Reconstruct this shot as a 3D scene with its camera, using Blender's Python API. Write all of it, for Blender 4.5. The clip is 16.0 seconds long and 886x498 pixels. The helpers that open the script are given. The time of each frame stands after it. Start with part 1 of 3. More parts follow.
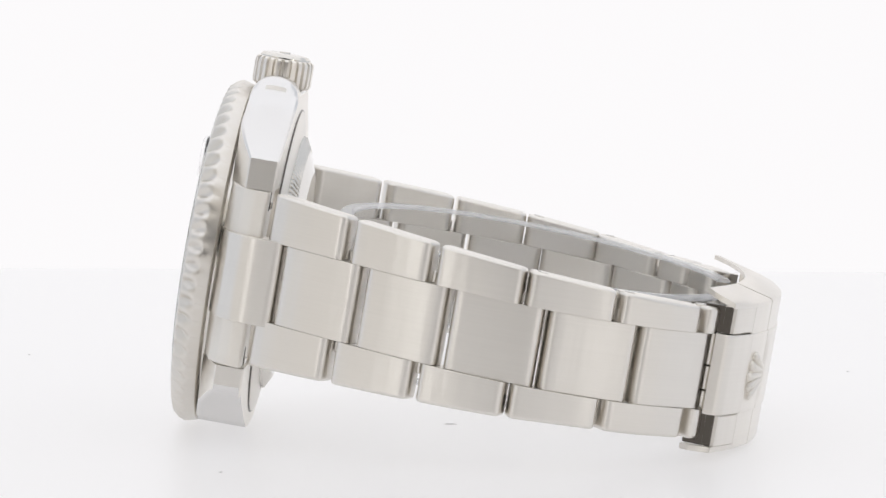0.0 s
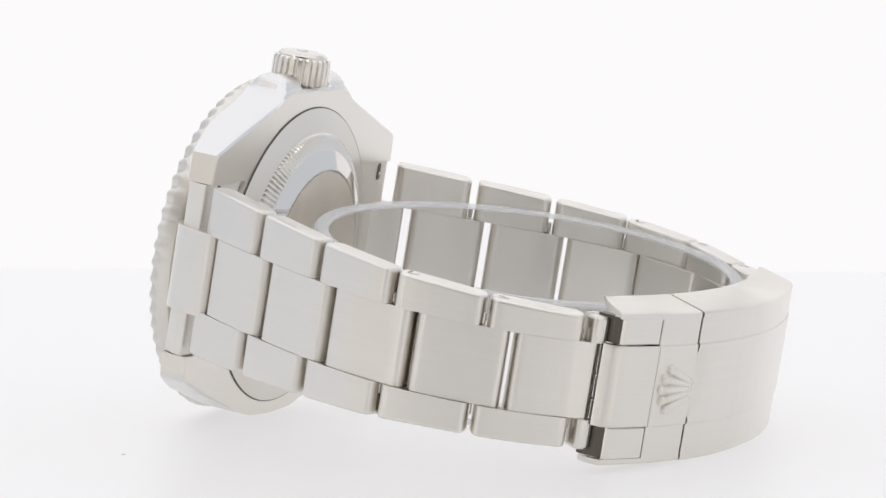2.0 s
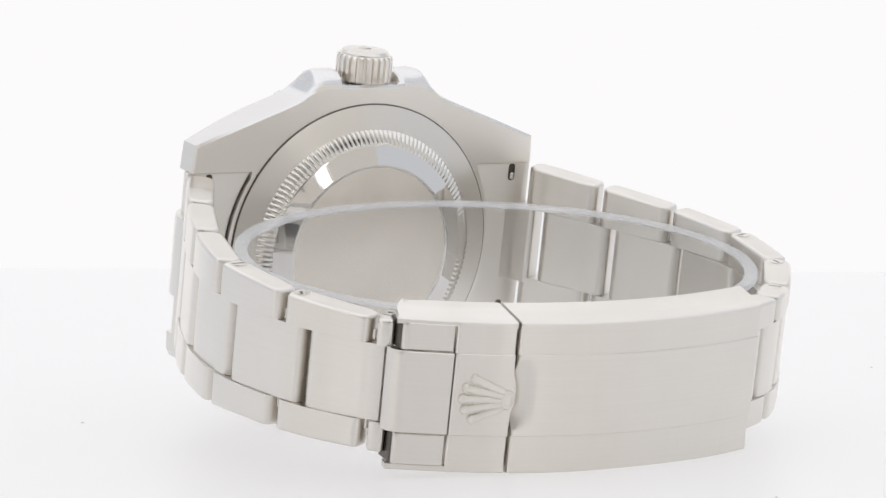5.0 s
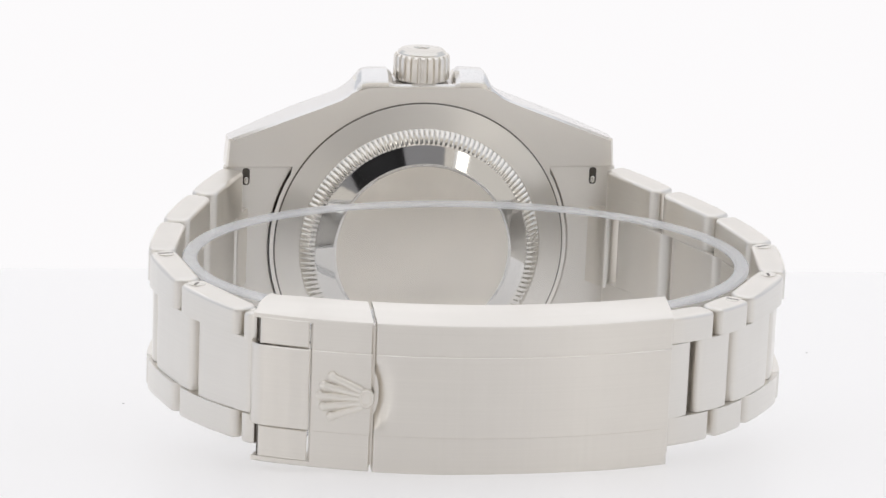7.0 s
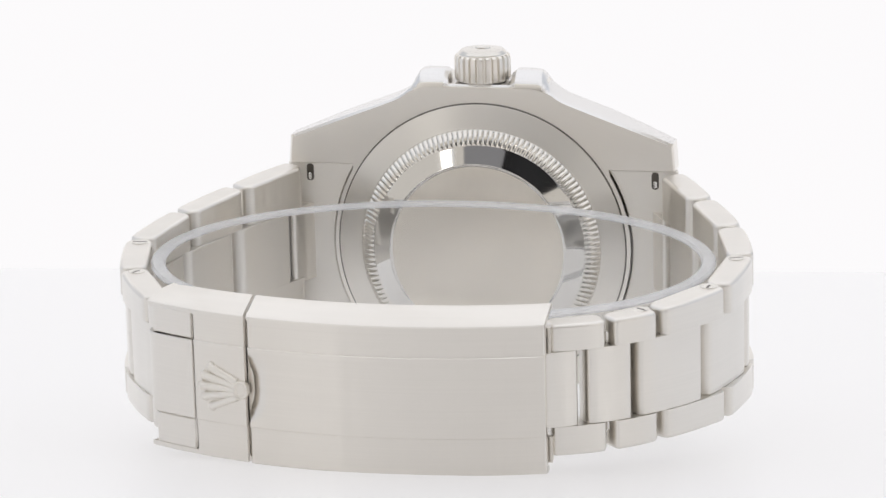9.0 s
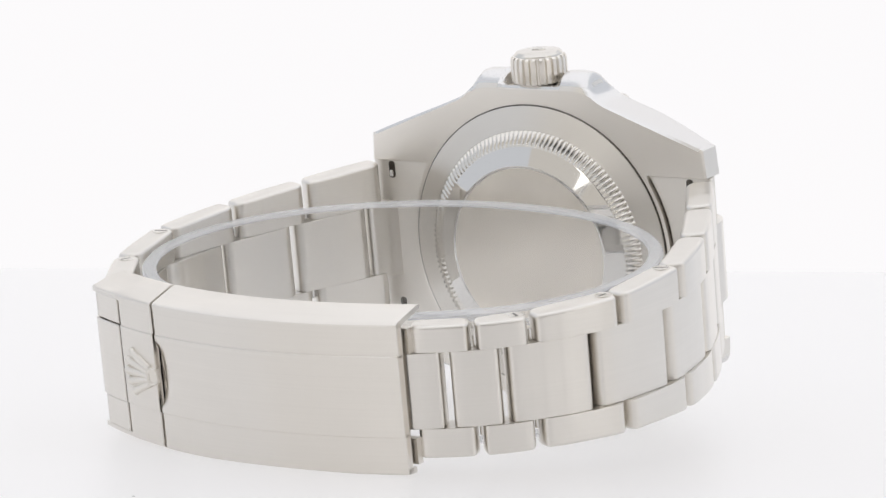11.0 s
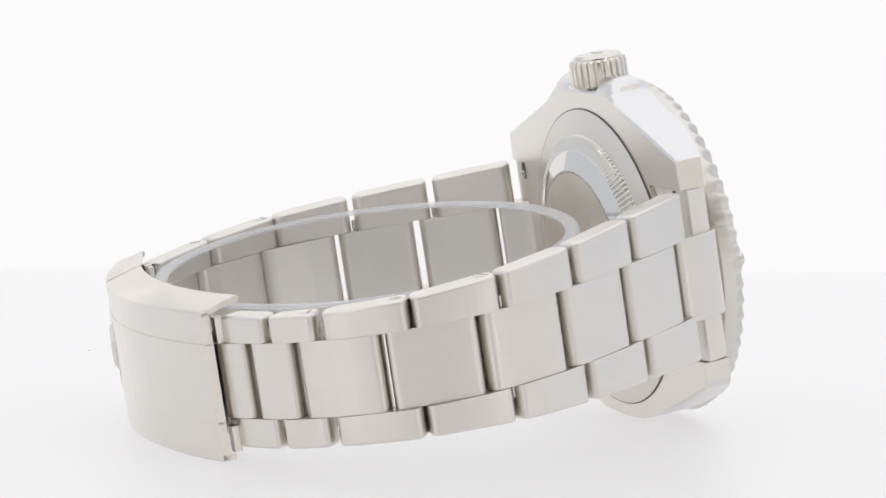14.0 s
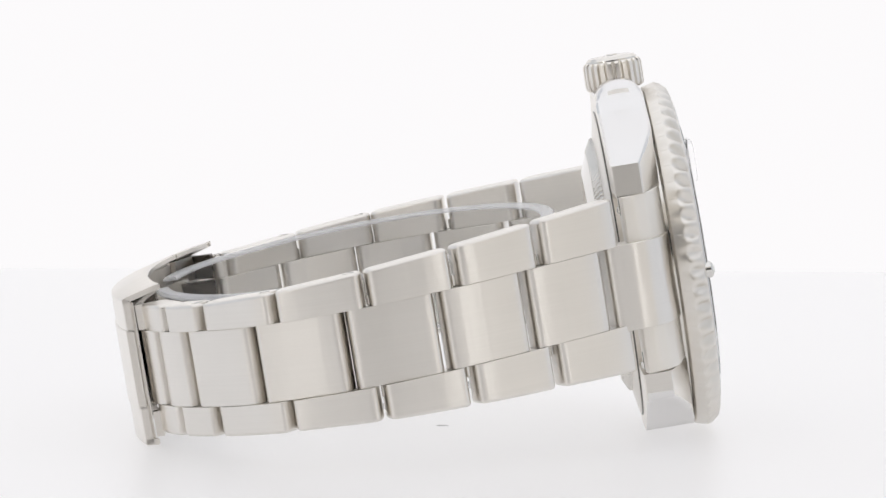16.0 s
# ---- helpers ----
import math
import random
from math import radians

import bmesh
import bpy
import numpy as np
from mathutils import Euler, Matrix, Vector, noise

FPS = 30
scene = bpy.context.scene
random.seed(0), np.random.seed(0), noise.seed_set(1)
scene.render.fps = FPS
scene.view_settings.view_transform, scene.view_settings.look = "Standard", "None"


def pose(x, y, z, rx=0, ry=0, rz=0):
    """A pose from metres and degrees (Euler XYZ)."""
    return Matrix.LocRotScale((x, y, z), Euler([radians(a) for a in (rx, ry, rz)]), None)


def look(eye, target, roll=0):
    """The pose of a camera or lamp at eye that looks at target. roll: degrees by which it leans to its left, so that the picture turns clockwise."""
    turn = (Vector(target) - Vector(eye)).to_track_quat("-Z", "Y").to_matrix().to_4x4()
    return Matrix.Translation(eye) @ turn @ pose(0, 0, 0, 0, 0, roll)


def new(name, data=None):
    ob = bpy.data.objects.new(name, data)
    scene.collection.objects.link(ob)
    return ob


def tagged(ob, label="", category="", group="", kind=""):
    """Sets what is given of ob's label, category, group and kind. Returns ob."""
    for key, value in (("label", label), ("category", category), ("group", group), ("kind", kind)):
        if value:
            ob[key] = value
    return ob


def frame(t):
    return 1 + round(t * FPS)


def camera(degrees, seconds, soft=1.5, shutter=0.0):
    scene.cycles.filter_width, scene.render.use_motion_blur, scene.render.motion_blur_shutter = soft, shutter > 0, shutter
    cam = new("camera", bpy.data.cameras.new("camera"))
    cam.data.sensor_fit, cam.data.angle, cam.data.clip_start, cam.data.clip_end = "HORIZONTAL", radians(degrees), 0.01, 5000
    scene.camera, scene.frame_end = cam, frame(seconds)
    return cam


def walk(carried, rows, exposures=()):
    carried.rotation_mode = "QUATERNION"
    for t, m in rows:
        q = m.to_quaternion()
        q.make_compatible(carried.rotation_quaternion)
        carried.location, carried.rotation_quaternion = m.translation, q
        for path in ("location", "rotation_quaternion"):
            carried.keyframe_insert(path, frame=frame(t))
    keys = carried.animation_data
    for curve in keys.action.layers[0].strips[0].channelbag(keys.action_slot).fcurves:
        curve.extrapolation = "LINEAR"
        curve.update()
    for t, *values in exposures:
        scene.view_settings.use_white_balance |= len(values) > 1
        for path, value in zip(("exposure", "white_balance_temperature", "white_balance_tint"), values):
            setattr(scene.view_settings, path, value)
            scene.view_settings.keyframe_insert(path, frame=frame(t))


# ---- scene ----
MM = 0.001

# ---- camera: fixed, long lens, slightly above the watch ----
cam = camera(14.39, 16.0, soft=1.5)
EYE = (-0.0002, -0.4149, 0.0619)
AIM = (-0.0005, 0.0, 0.0211)
ROLL = 0.25
walk(cam, [(0.0, look(EYE, AIM, ROLL)), (16.0, look(EYE, AIM, ROLL))], exposures=[(0.0, 0.0), (16.0, 0.0)])

# ---- turning of the table: steady, one row each half second ----
DEG_PER_S = -11.145


def turned(t, base):
    return pose(0, 0, 0, 0, 0, DEG_PER_S * (t - 8.0)) @ base


WATCH_POSE = pose(0.0009, 0.02039, 0.01954, 0, 0, -1.2) @ pose(0, 0, 0, 9.5, 0.35, 0)
# the head sits a little askew on its slack bracelet
HEAD_POSE = pose(-0.0005, 0.0001, 0, 0, 0.05, 0.3)


# ---- world: dim room round the light tent ----
world = bpy.data.worlds.new("studio_room")
scene.world = world
world.use_nodes = True
world.node_tree.nodes["Background"].inputs[0].default_value = (0.95, 0.97, 1.0, 1)
world.node_tree.nodes["Background"].inputs[1].default_value = 0.03


# ---- materials ----
def mat(name):
    m = bpy.data.materials.new(name)
    m.use_nodes = True
    nt = m.node_tree
    return m, nt, nt.nodes["Principled BSDF"]


def link(nt, a, b):
    nt.links.new(a, b)


def node(nt, kind, **inputs):
    n = nt.nodes.new(kind)
    for k, v in inputs.items():
        n.inputs[k.replace("_", " ")].default_value = v
    return n


def steel(name, base, rough, grain, bump, blot=0.05, brushed=0.0, axis="Z"):
    """Steel with a grain stretched by the scales in grain and faint blotches of wear."""
    m, nt, b = mat(name)
    b.inputs["Metallic"].default_value = 1.0
    tc = nt.nodes.new("ShaderNodeTexCoord")
    mp = nt.nodes.new("ShaderNodeMapping")
    mp.inputs["Scale"].default_value = grain
    link(nt, tc.outputs["Object"], mp.inputs["Vector"])
    fine = node(nt, "ShaderNodeTexNoise", Scale=1.0, Detail=4.0, Roughness=0.65)
    link(nt, mp.outputs["Vector"], fine.inputs["Vector"])
    wide = node(nt, "ShaderNodeTexNoise", Scale=160.0, Detail=1.0)
    link(nt, tc.outputs["Object"], wide.inputs["Vector"])
    mix = nt.nodes.new("ShaderNodeMix")
    mix.data_type = "RGBA"
    mix.inputs["A"].default_value = (*[c * (1 - blot) for c in base], 1)
    mix.inputs["B"].default_value = (*[min(1, c * (1 + blot)) for c in base], 1)
    half = node(nt, "ShaderNodeMath")
    half.operation = "MULTIPLY_ADD"
    half.inputs[1].default_value = 1.1 if brushed else 0.3
    link(nt, fine.outputs["Fac"], half.inputs[0])
    link(nt, wide.outputs["Fac"], half.inputs[2])
    scaled = node(nt, "ShaderNodeMapRange", From_Min=0.0, From_Max=2.1 if brushed else 1.3)
    link(nt, half.outputs[0], scaled.inputs["Value"])
    link(nt, scaled.outputs[0], mix.inputs["Factor"])
    link(nt, mix.outputs["Result"], b.inputs["Base Color"])
    rr = node(nt, "ShaderNodeMapRange", From_Min=0.0, From_Max=1.0, To_Min=rough * 0.94, To_Max=rough * 1.06)
    link(nt, wide.outputs["Fac"], rr.inputs["Value"])
    link(nt, rr.outputs[0], b.inputs["Roughness"])
    if brushed:
        b.inputs["Anisotropic"].default_value = brushed
        b.inputs["Anisotropic Rotation"].default_value = 0.25
        tangent = nt.nodes.new("ShaderNodeTangent")
        tangent.direction_type, tangent.axis = "RADIAL", axis
        link(nt, tangent.outputs[0], b.inputs["Tangent"])
    if brushed and axis == "Z":
        # faint waviness across the brushing, left by the finishing belt
        mw = nt.nodes.new("ShaderNodeMapping")
        mw.inputs["Scale"].default_value = (330, 330, 22)
        link(nt, tc.outputs["Object"], mw.inputs["Vector"])
        wave = node(nt, "ShaderNodeTexNoise", Scale=1.0, Detail=2.0)
        link(nt, mw.outputs["Vector"], wave.inputs["Vector"])
        bw = node(nt, "ShaderNodeBump", Strength=1.0, Distance=0.00013)
        link(nt, wave.outputs["Fac"], bw.inputs["Height"])
        link(nt, bw.outputs["Normal"], b.inputs["Normal"])
    if bump:
        bp = node(nt, "ShaderNodeBump", Strength=bump, Distance=0.00002)
        link(nt, fine.outputs["Fac"], bp.inputs["Height"])
        link(nt, bp.outputs["Normal"], b.inputs["Normal"])
    return m


STEEL = (0.82, 0.791, 0.745)
LINK_STEEL = steel("brushed_link_steel", STEEL, 0.31, (40, 40, 5000), 0.0, 0.065, 0.85)
EDGE_STEEL = steel("brushed_case_steel", (0.87, 0.835, 0.78), 0.3, (40, 40, 5000), 0.0, 0.01)
CLASP_STEEL = steel("brushed_clasp_steel", (0.81, 0.777, 0.727), 0.31, (40, 40, 5000), 0.0, 0.06, 0.85)
BACK_STEEL = steel("satin_case_back_steel", (0.8, 0.77, 0.72), 0.36, (60, 60, 60), 0.0, 0.02, 0.8, "Y")
DISC_STEEL = steel("smeared_disc_steel", (0.88, 0.83, 0.75), 0.36, (700, 60, 300), 0.0, 0.13)
BLASTED = steel("blasted_end_link_steel", (0.87, 0.84, 0.79), 0.55, (40, 40, 5000), 0.0, 0.01)
POLISHED = steel("polished_steel", (0.74, 0.725, 0.7), 0.06, (400, 400, 400), 0.0, 0.012)
FLANK_STEEL = steel("soft_polished_flank_steel", (0.8, 0.79, 0.78), 0.25, (400, 400, 400), 0.0, 0.01)
SATIN = steel("satin_crown_steel", (0.76, 0.735, 0.69), 0.17, (400, 400, 400), 0.0, 0.015)
# steel darkened in colour to paint the shade of recesses, joints and slots
SHADE_STEEL = steel("painted_shade_steel", (0.12, 0.108, 0.095), 0.3, (400, 400, 4000), 0.0)


def clear(name, tint, rough, ior):
    m, nt, b = mat(name)
    b.inputs["Base Color"].default_value = (*tint, 1)
    b.inputs["Transmission Weight"].default_value = 1.0
    b.inputs["IOR"].default_value = ior
    n = node(nt, "ShaderNodeTexNoise", Scale=900.0, Detail=3.0)
    r = node(nt, "ShaderNodeMapRange", To_Min=rough * 0.6, To_Max=rough * 1.4)
    link(nt, n.outputs["Fac"], r.inputs["Value"])
    link(nt, r.outputs[0], b.inputs["Roughness"])
    return m


def see_through(name, body, share, shine, rough):
    """Thin clear plastic: mostly see-through, a share of milky body and a light gloss."""
    m, nt, b = mat(name)
    b.inputs["Base Color"].default_value = (*body, 1)
    b.inputs["Roughness"].default_value = rough
    clear_bsdf = nt.nodes.new("ShaderNodeBsdfTransparent")
    clear_bsdf.inputs[0].default_value = (0.996, 0.997, 0.998, 1)
    milky = node(nt, "ShaderNodeMixShader")
    n = node(nt, "ShaderNodeTexNoise", Scale=260.0, Detail=3.0)
    r = node(nt, "ShaderNodeMapRange", To_Min=share * 0.7, To_Max=share * 1.3)
    link(nt, n.outputs["Fac"], r.inputs["Value"])
    link(nt, r.outputs[0], milky.inputs[0])
    link(nt, clear_bsdf.outputs[0], milky.inputs[1])
    link(nt, b.outputs[0], milky.inputs[2])
    gloss = nt.nodes.new("ShaderNodeBsdfGlossy")
    gloss.inputs["Roughness"].default_value = 0.05
    top = nt.nodes.new("ShaderNodeMixShader")
    top.inputs[0].default_value = shine
    link(nt, milky.outputs[0], top.inputs[1])
    link(nt, gloss.outputs[0], top.inputs[2])
    link(nt, top.outputs[0], nt.nodes["Material Output"].inputs[0])
    return m


PLASTIC = see_through("clear_plastic", (0.85, 0.86, 0.87), 0.02, 0.03, 0.3)
RIM_PLASTIC = see_through("sanded_plastic_edge", (0.9, 0.91, 0.93), 0.36, 0.05, 0.35)
SAPPHIRE = clear("sapphire_crystal", (1, 1, 1), 0.02, 1.15)


def paint(name, base, rough, scale, vary=0.03):
    m, nt, b = mat(name)
    n = node(nt, "ShaderNodeTexNoise", Scale=scale, Detail=5.0)
    mix = nt.nodes.new("ShaderNodeMix")
    mix.data_type = "RGBA"
    mix.inputs["A"].default_value = (*[c * (1 - vary) for c in base], 1)
    mix.inputs["B"].default_value = (*[min(1, c * (1 + vary)) for c in base], 1)
    link(nt, n.outputs["Fac"], mix.inputs["Factor"])
    link(nt, mix.outputs["Result"], b.inputs["Base Color"])
    b.inputs["Roughness"].default_value = rough
    return m


GLOW_ACRYLIC = paint("glow_added_white_acrylic", (0.3, 0.298, 0.301), 0.4, 14.0, 0.008)
# added emission lifts the sheet to near white and thins its shadows
GLOW_ACRYLIC.node_tree.nodes["Principled BSDF"].inputs["Emission Color"].default_value = (1.0, 0.985, 0.99, 1)
GLOW_ACRYLIC.node_tree.nodes["Principled BSDF"].inputs["Emission Strength"].default_value = 0.5
FABRIC = paint("white_tent_fabric", (0.85, 0.85, 0.85), 0.9, 60.0, 0.02)
BLACK = paint("reflection_black", (0.02, 0.02, 0.022), 0.9, 80.0, 0.2)
REFLECTION_GREY = paint("reflection_grey", (0.3, 0.3, 0.31), 0.9, 80.0, 0.1)
DUST = paint("grey_dust", (0.5, 0.49, 0.48), 0.9, 900.0, 0.2)
DIAL = paint("silver_dial", (0.6, 0.6, 0.6), 0.35, 300.0)
PEARL = paint("pale_lume", (0.8, 0.82, 0.78), 0.4, 900.0)


def glow(name, colour, strength):
    m, nt, b = mat(name)
    nt.nodes.remove(b)
    e = nt.nodes.new("ShaderNodeEmission")
    e.inputs["Color"].default_value = (*colour, 1)
    e.inputs["Strength"].default_value = strength
    link(nt, e.outputs[0], nt.nodes["Material Output"].inputs[0])
    return m


BACK_GLOW = glow("lit_backdrop", (1.0, 0.985, 0.995), 0.975)
SIDE_GLOW = glow("lit_side_diffuser", (0.93, 0.965, 1.04), 0.76)
TOP_GLOW = glow("lit_top_diffuser", (0.98, 0.985, 1.02), 1.1)
# glow added to the side panels near the lens, for reflections in the steel
FLAP_GLOW = glow("added_front_panel_glow", (1.0, 0.96, 0.91), 0.7)
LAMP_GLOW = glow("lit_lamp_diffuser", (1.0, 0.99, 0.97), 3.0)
# glow added to the tent's front to brighten steel that faces the lens
FRONT_GLOW = glow("added_front_fabric_glow", (1.0, 0.95, 0.885), 0.68)


# ---- mesh helpers (all lengths in mm) ----
def finish(bm, sharp=32):
    bmesh.ops.remove_doubles(bm, verts=bm.verts, dist=1e-4)
    bmesh.ops.recalc_face_normals(bm, faces=bm.faces)
    for f in bm.faces:
        f.smooth = len(f.verts) < 5 or f.normal.length < 0.5
    for e in bm.edges:
        e.smooth = e.calc_face_angle(0) < radians(sharp)
    bmesh.ops.scale(bm, vec=(MM, MM, MM), verts=bm.verts)


def part(name, bm, material, parent, label="", sharp=32):
    finish(bm, sharp)
    me = bpy.data.meshes.new(name)
    bm.to_mesh(me)
    bm.free()
    me.materials.append(material)
    ob = new(name, me)
    ob.parent = parent
    even = ob.modifiers.new("even_normals", "WEIGHTED_NORMAL")
    even.keep_sharp = True
    even.weight = 80
    if label:
        tagged(ob, label)
    return ob


def thing(name, bm, material, label, category, kind="", group=""):
    return tagged(part(name, bm, material, None), label, category, group, kind)


def loft(bm, rings, cap=True, closed=True):
    """Joins rings of points (each as long as the first) and caps the ends."""
    vs = [[bm.verts.new(p) for p in r] for r in rings]
    n = len(vs[0])
    for a, b in zip(vs, vs[1:]):
        for i in range(n if closed else n - 1):
            j = (i + 1) % n
            bm.faces.new((a[i], a[j], b[j], b[i]))
    if cap:
        bm.faces.new(vs[0][::-1])
        bm.faces.new(vs[-1])
    return vs


def shrink(poly, d):
    """A closed outline moved inwards by d (anticlockwise outline)."""
    out, n = [], len(poly)
    for i in range(n):
        p, q, r = Vector(poly[i - 1]), Vector(poly[i]), Vector(poly[(i + 1) % n])
        a, b = (q - p), (r - q)
        na = Vector((-a.y, a.x)).normalized() if a.length > 1e-6 else Vector((0, 0))
        nb = Vector((-b.y, b.x)).normalized() if b.length > 1e-6 else na
        m = na + nb
        k = d / max(0.5, m.length_squared / 2)
        out.append((q.x + m.x * k, q.y + m.y * k))
    return out


def area2(poly):
    return sum(poly[i - 1][0] * poly[i][1] - poly[i][0] * poly[i - 1][1] for i in range(len(poly)))


def rounded(poly, radius, steps=4):
    """The outline with its corners rounded; radius is one number or one for each corner."""
    if area2(poly) < 0:
        poly = poly[::-1]
        radius = radius[::-1] if isinstance(radius, list) else radius
    out, n = [], len(poly)
    for i in range(n):
        r = radius[i] if isinstance(radius, list) else radius
        p, q, s = Vector(poly[i - 1]), Vector(poly[i]), Vector(poly[(i + 1) % n])
        u, v = (p - q), (s - q)
        r = min(r, u.length * 0.48, v.length * 0.48)
        if r < 1e-3:
            out.append(tuple(q))
            continue
        a, b = q + u.normalized() * r, q + v.normalized() * r
        for k in range(steps + 1):
            t = k / steps
            out.append(tuple(a * (1 - t) ** 2 + q * 2 * t * (1 - t) + b * t * t))
    return out


def slab(bm, poly, lo, hi, ch=0.15, low=None):
    """An outline in x, y raised from lo to hi (numbers or functions of x, y) with eased edges."""
    if area2(poly) < 0:
        poly = poly[::-1]
    f = hi if callable(hi) else (lambda x, y: hi)
    g = lo if callable(lo) else (lambda x, y: lo)
    low = ch if low is None else low
    rings = []
    for d, h in ((1.0, 0.0), (0.62, 0.1), (0.3, 0.3), (0.08, 0.65), (0.0, 1.0)):
        rings.append([(x, y, g(x, y) + low * h) for x, y in shrink(poly, low * d)])
    for d, h in ((0.0, 1.0), (0.08, 0.65), (0.3, 0.3), (0.62, 0.1), (1.0, 0.0)):
        rings.append([(x, y, f(x, y) - ch * h) for x, y in shrink(poly, ch * d)])
    loft(bm, rings)


def lathe(bm, profile, n, centre=(0, 0, 0), axis="y", wave=None, cap=True):
    """Turns (radius, height) pairs round the y or z axis; wave(k, angle) changes the radius."""
    cx, cy, cz = centre
    rings = []
    for k, (r, h) in enumerate(profile):
        ring = []
        for i in range(n):
            a = 2 * math.pi * i / n
            q = r + (wave(k, a) if wave else 0)
            if axis == "y":
                ring.append((cx + q * math.sin(a), cy + h, cz + q * math.cos(a)))
            else:
                ring.append((cx + q * math.cos(a), cy + q * math.sin(a), cz + h))
        rings.append(ring)
    loft(bm, rings, cap)


def rod(bm, a, b, r, n=12, ease=0.1):
    a, b = Vector(a), Vector(b)
    d = (b - a).normalized()
    u = d.orthogonal().normalized()
    v = d.cross(u)
    rings = []
    for p, q in ((a, r - ease), (a + d * ease, r), (b - d * ease, r), (b, r - ease)):
        rings.append([tuple(p + (u * math.cos(2 * math.pi * i / n) + v * math.sin(2 * math.pi * i / n)) * q) for i in range(n)])
    loft(bm, rings)


# ---- light tent ----
def box(bm, x0, x1, y0, y1, z0, z1):
    loft(bm, [[(x0, y0, z), (x1, y0, z), (x1, y1, z), (x0, y1, z)] for z in (z0, z1)])


TENT_X, TENT_Y0, TENT_Y1, TENT_H = 420, -520, 520, 520


def tent():
    bm = bmesh.new()
    slab(bm, rounded([(-330, -500), (330, -500), (330, 184), (-330, 184)], 3), -20, -0.6, 0.8)
    thing("table", bm, GLOW_ACRYLIC, "white glossy acrylic table top with added glow in a light tent", "table", "structure")
    bm = bmesh.new()
    box(bm, -TENT_X, TENT_X, TENT_Y0, TENT_Y1, -120, -112)
    thing("floor", bm, FABRIC, "white fabric floor of the light tent", "floor", "structure")
    bm = bmesh.new()
    box(bm, -TENT_X, TENT_X, TENT_Y1, TENT_Y1 + 6, -112, TENT_H)
    thing("backdrop", bm, BACK_GLOW, "evenly lit white backdrop behind the table", "backdrop", "structure")
    for name, x0, x1 in (("wall_left", -TENT_X - 6, -TENT_X), ("wall_right", TENT_X, TENT_X + 6)):
        bm = bmesh.new()
        box(bm, x0, x1, -190, TENT_Y1, -112, TENT_H)
        thing(name, bm, SIDE_GLOW, "backlit white diffuser wall of the light tent", "wall", "structure")
        # unseen panel with its own added glow
        bm = bmesh.new()
        box(bm, x0, x1, TENT_Y0, -190, -112, TENT_H)
        thing(name + "_front", bm, FLAP_GLOW, "unseen front panel of the light tent with added dim glow", "wall", "structure")
    for x in (-378, 378):
        bm = bmesh.new()
        slab(bm, rounded([(x - 36, -505), (x + 36, -505), (x + 36, -485), (x - 36, -485)], 8), 90, 230, 4)
        lamp = thing("softbox", bm, FABRIC, "small white softbox lamp at the tent's front corner", "lamp", group="softbox lamps")
        bm = bmesh.new()
        box(bm, x - 30, x + 30, -484.5, -482, 98, 222)
        part("diffuser", bm, LAMP_GLOW, lamp, "bright lit diffuser")
        bm = bmesh.new()
        rod(bm, (x, -497, -112), (x, -497, 92), 6, 16, 1)
        part("stand", bm, FABRIC, lamp, "white lamp stand")
    bm = bmesh.new()
    box(bm, -TENT_X, TENT_X, TENT_Y0, TENT_Y1, TENT_H, TENT_H + 6)
    thing("ceiling", bm, TOP_GLOW, "backlit white diffuser ceiling of the light tent", "ceiling", "structure")
    # front curtain with the lens opening; black and grey sheets added for dark reflections
    bm = bmesh.new()
    y0, y1 = TENT_Y0 - 6, TENT_Y0
    ox, oz0, oz1 = 105, 55, 290
    gx = 300
    box(bm, -TENT_X, TENT_X, y0, y1, oz1, TENT_H)
    box(bm, -TENT_X, TENT_X, y0, y1, -112, oz0)
    box(bm, -TENT_X, -gx, y0, y1, oz0, oz1)
    box(bm, gx, TENT_X, y0, y1, oz0, oz1)
    # unseen front whose glow is added to light the steel
    thing("wall_front", bm, FRONT_GLOW, "unseen white front of the light tent with a slit and added glow", "wall", "structure")
    # unseen grey sheets, added to grey the bevel's reflection beside the opening
    bm = bmesh.new()
    box(bm, -gx, -ox, y0, y1, oz0, oz1)
    box(bm, ox, gx, y0, y1, oz0, oz1)
    thing("flap", bm, REFLECTION_GREY, "unseen grey flaps beside the tent's slit, added to dim reflections", "flap", "structure")
    # unseen black sheet, added in place of the dark room round the lens
    bm = bmesh.new()
    box(bm, -ox - 60, ox + 60, y0 - 60, y0 - 54, -112, 330)
    thing("curtain", bm, BLACK, "unseen black sheet behind the tent's front slit, added for dark reflections", "curtain", "structure")


tent()


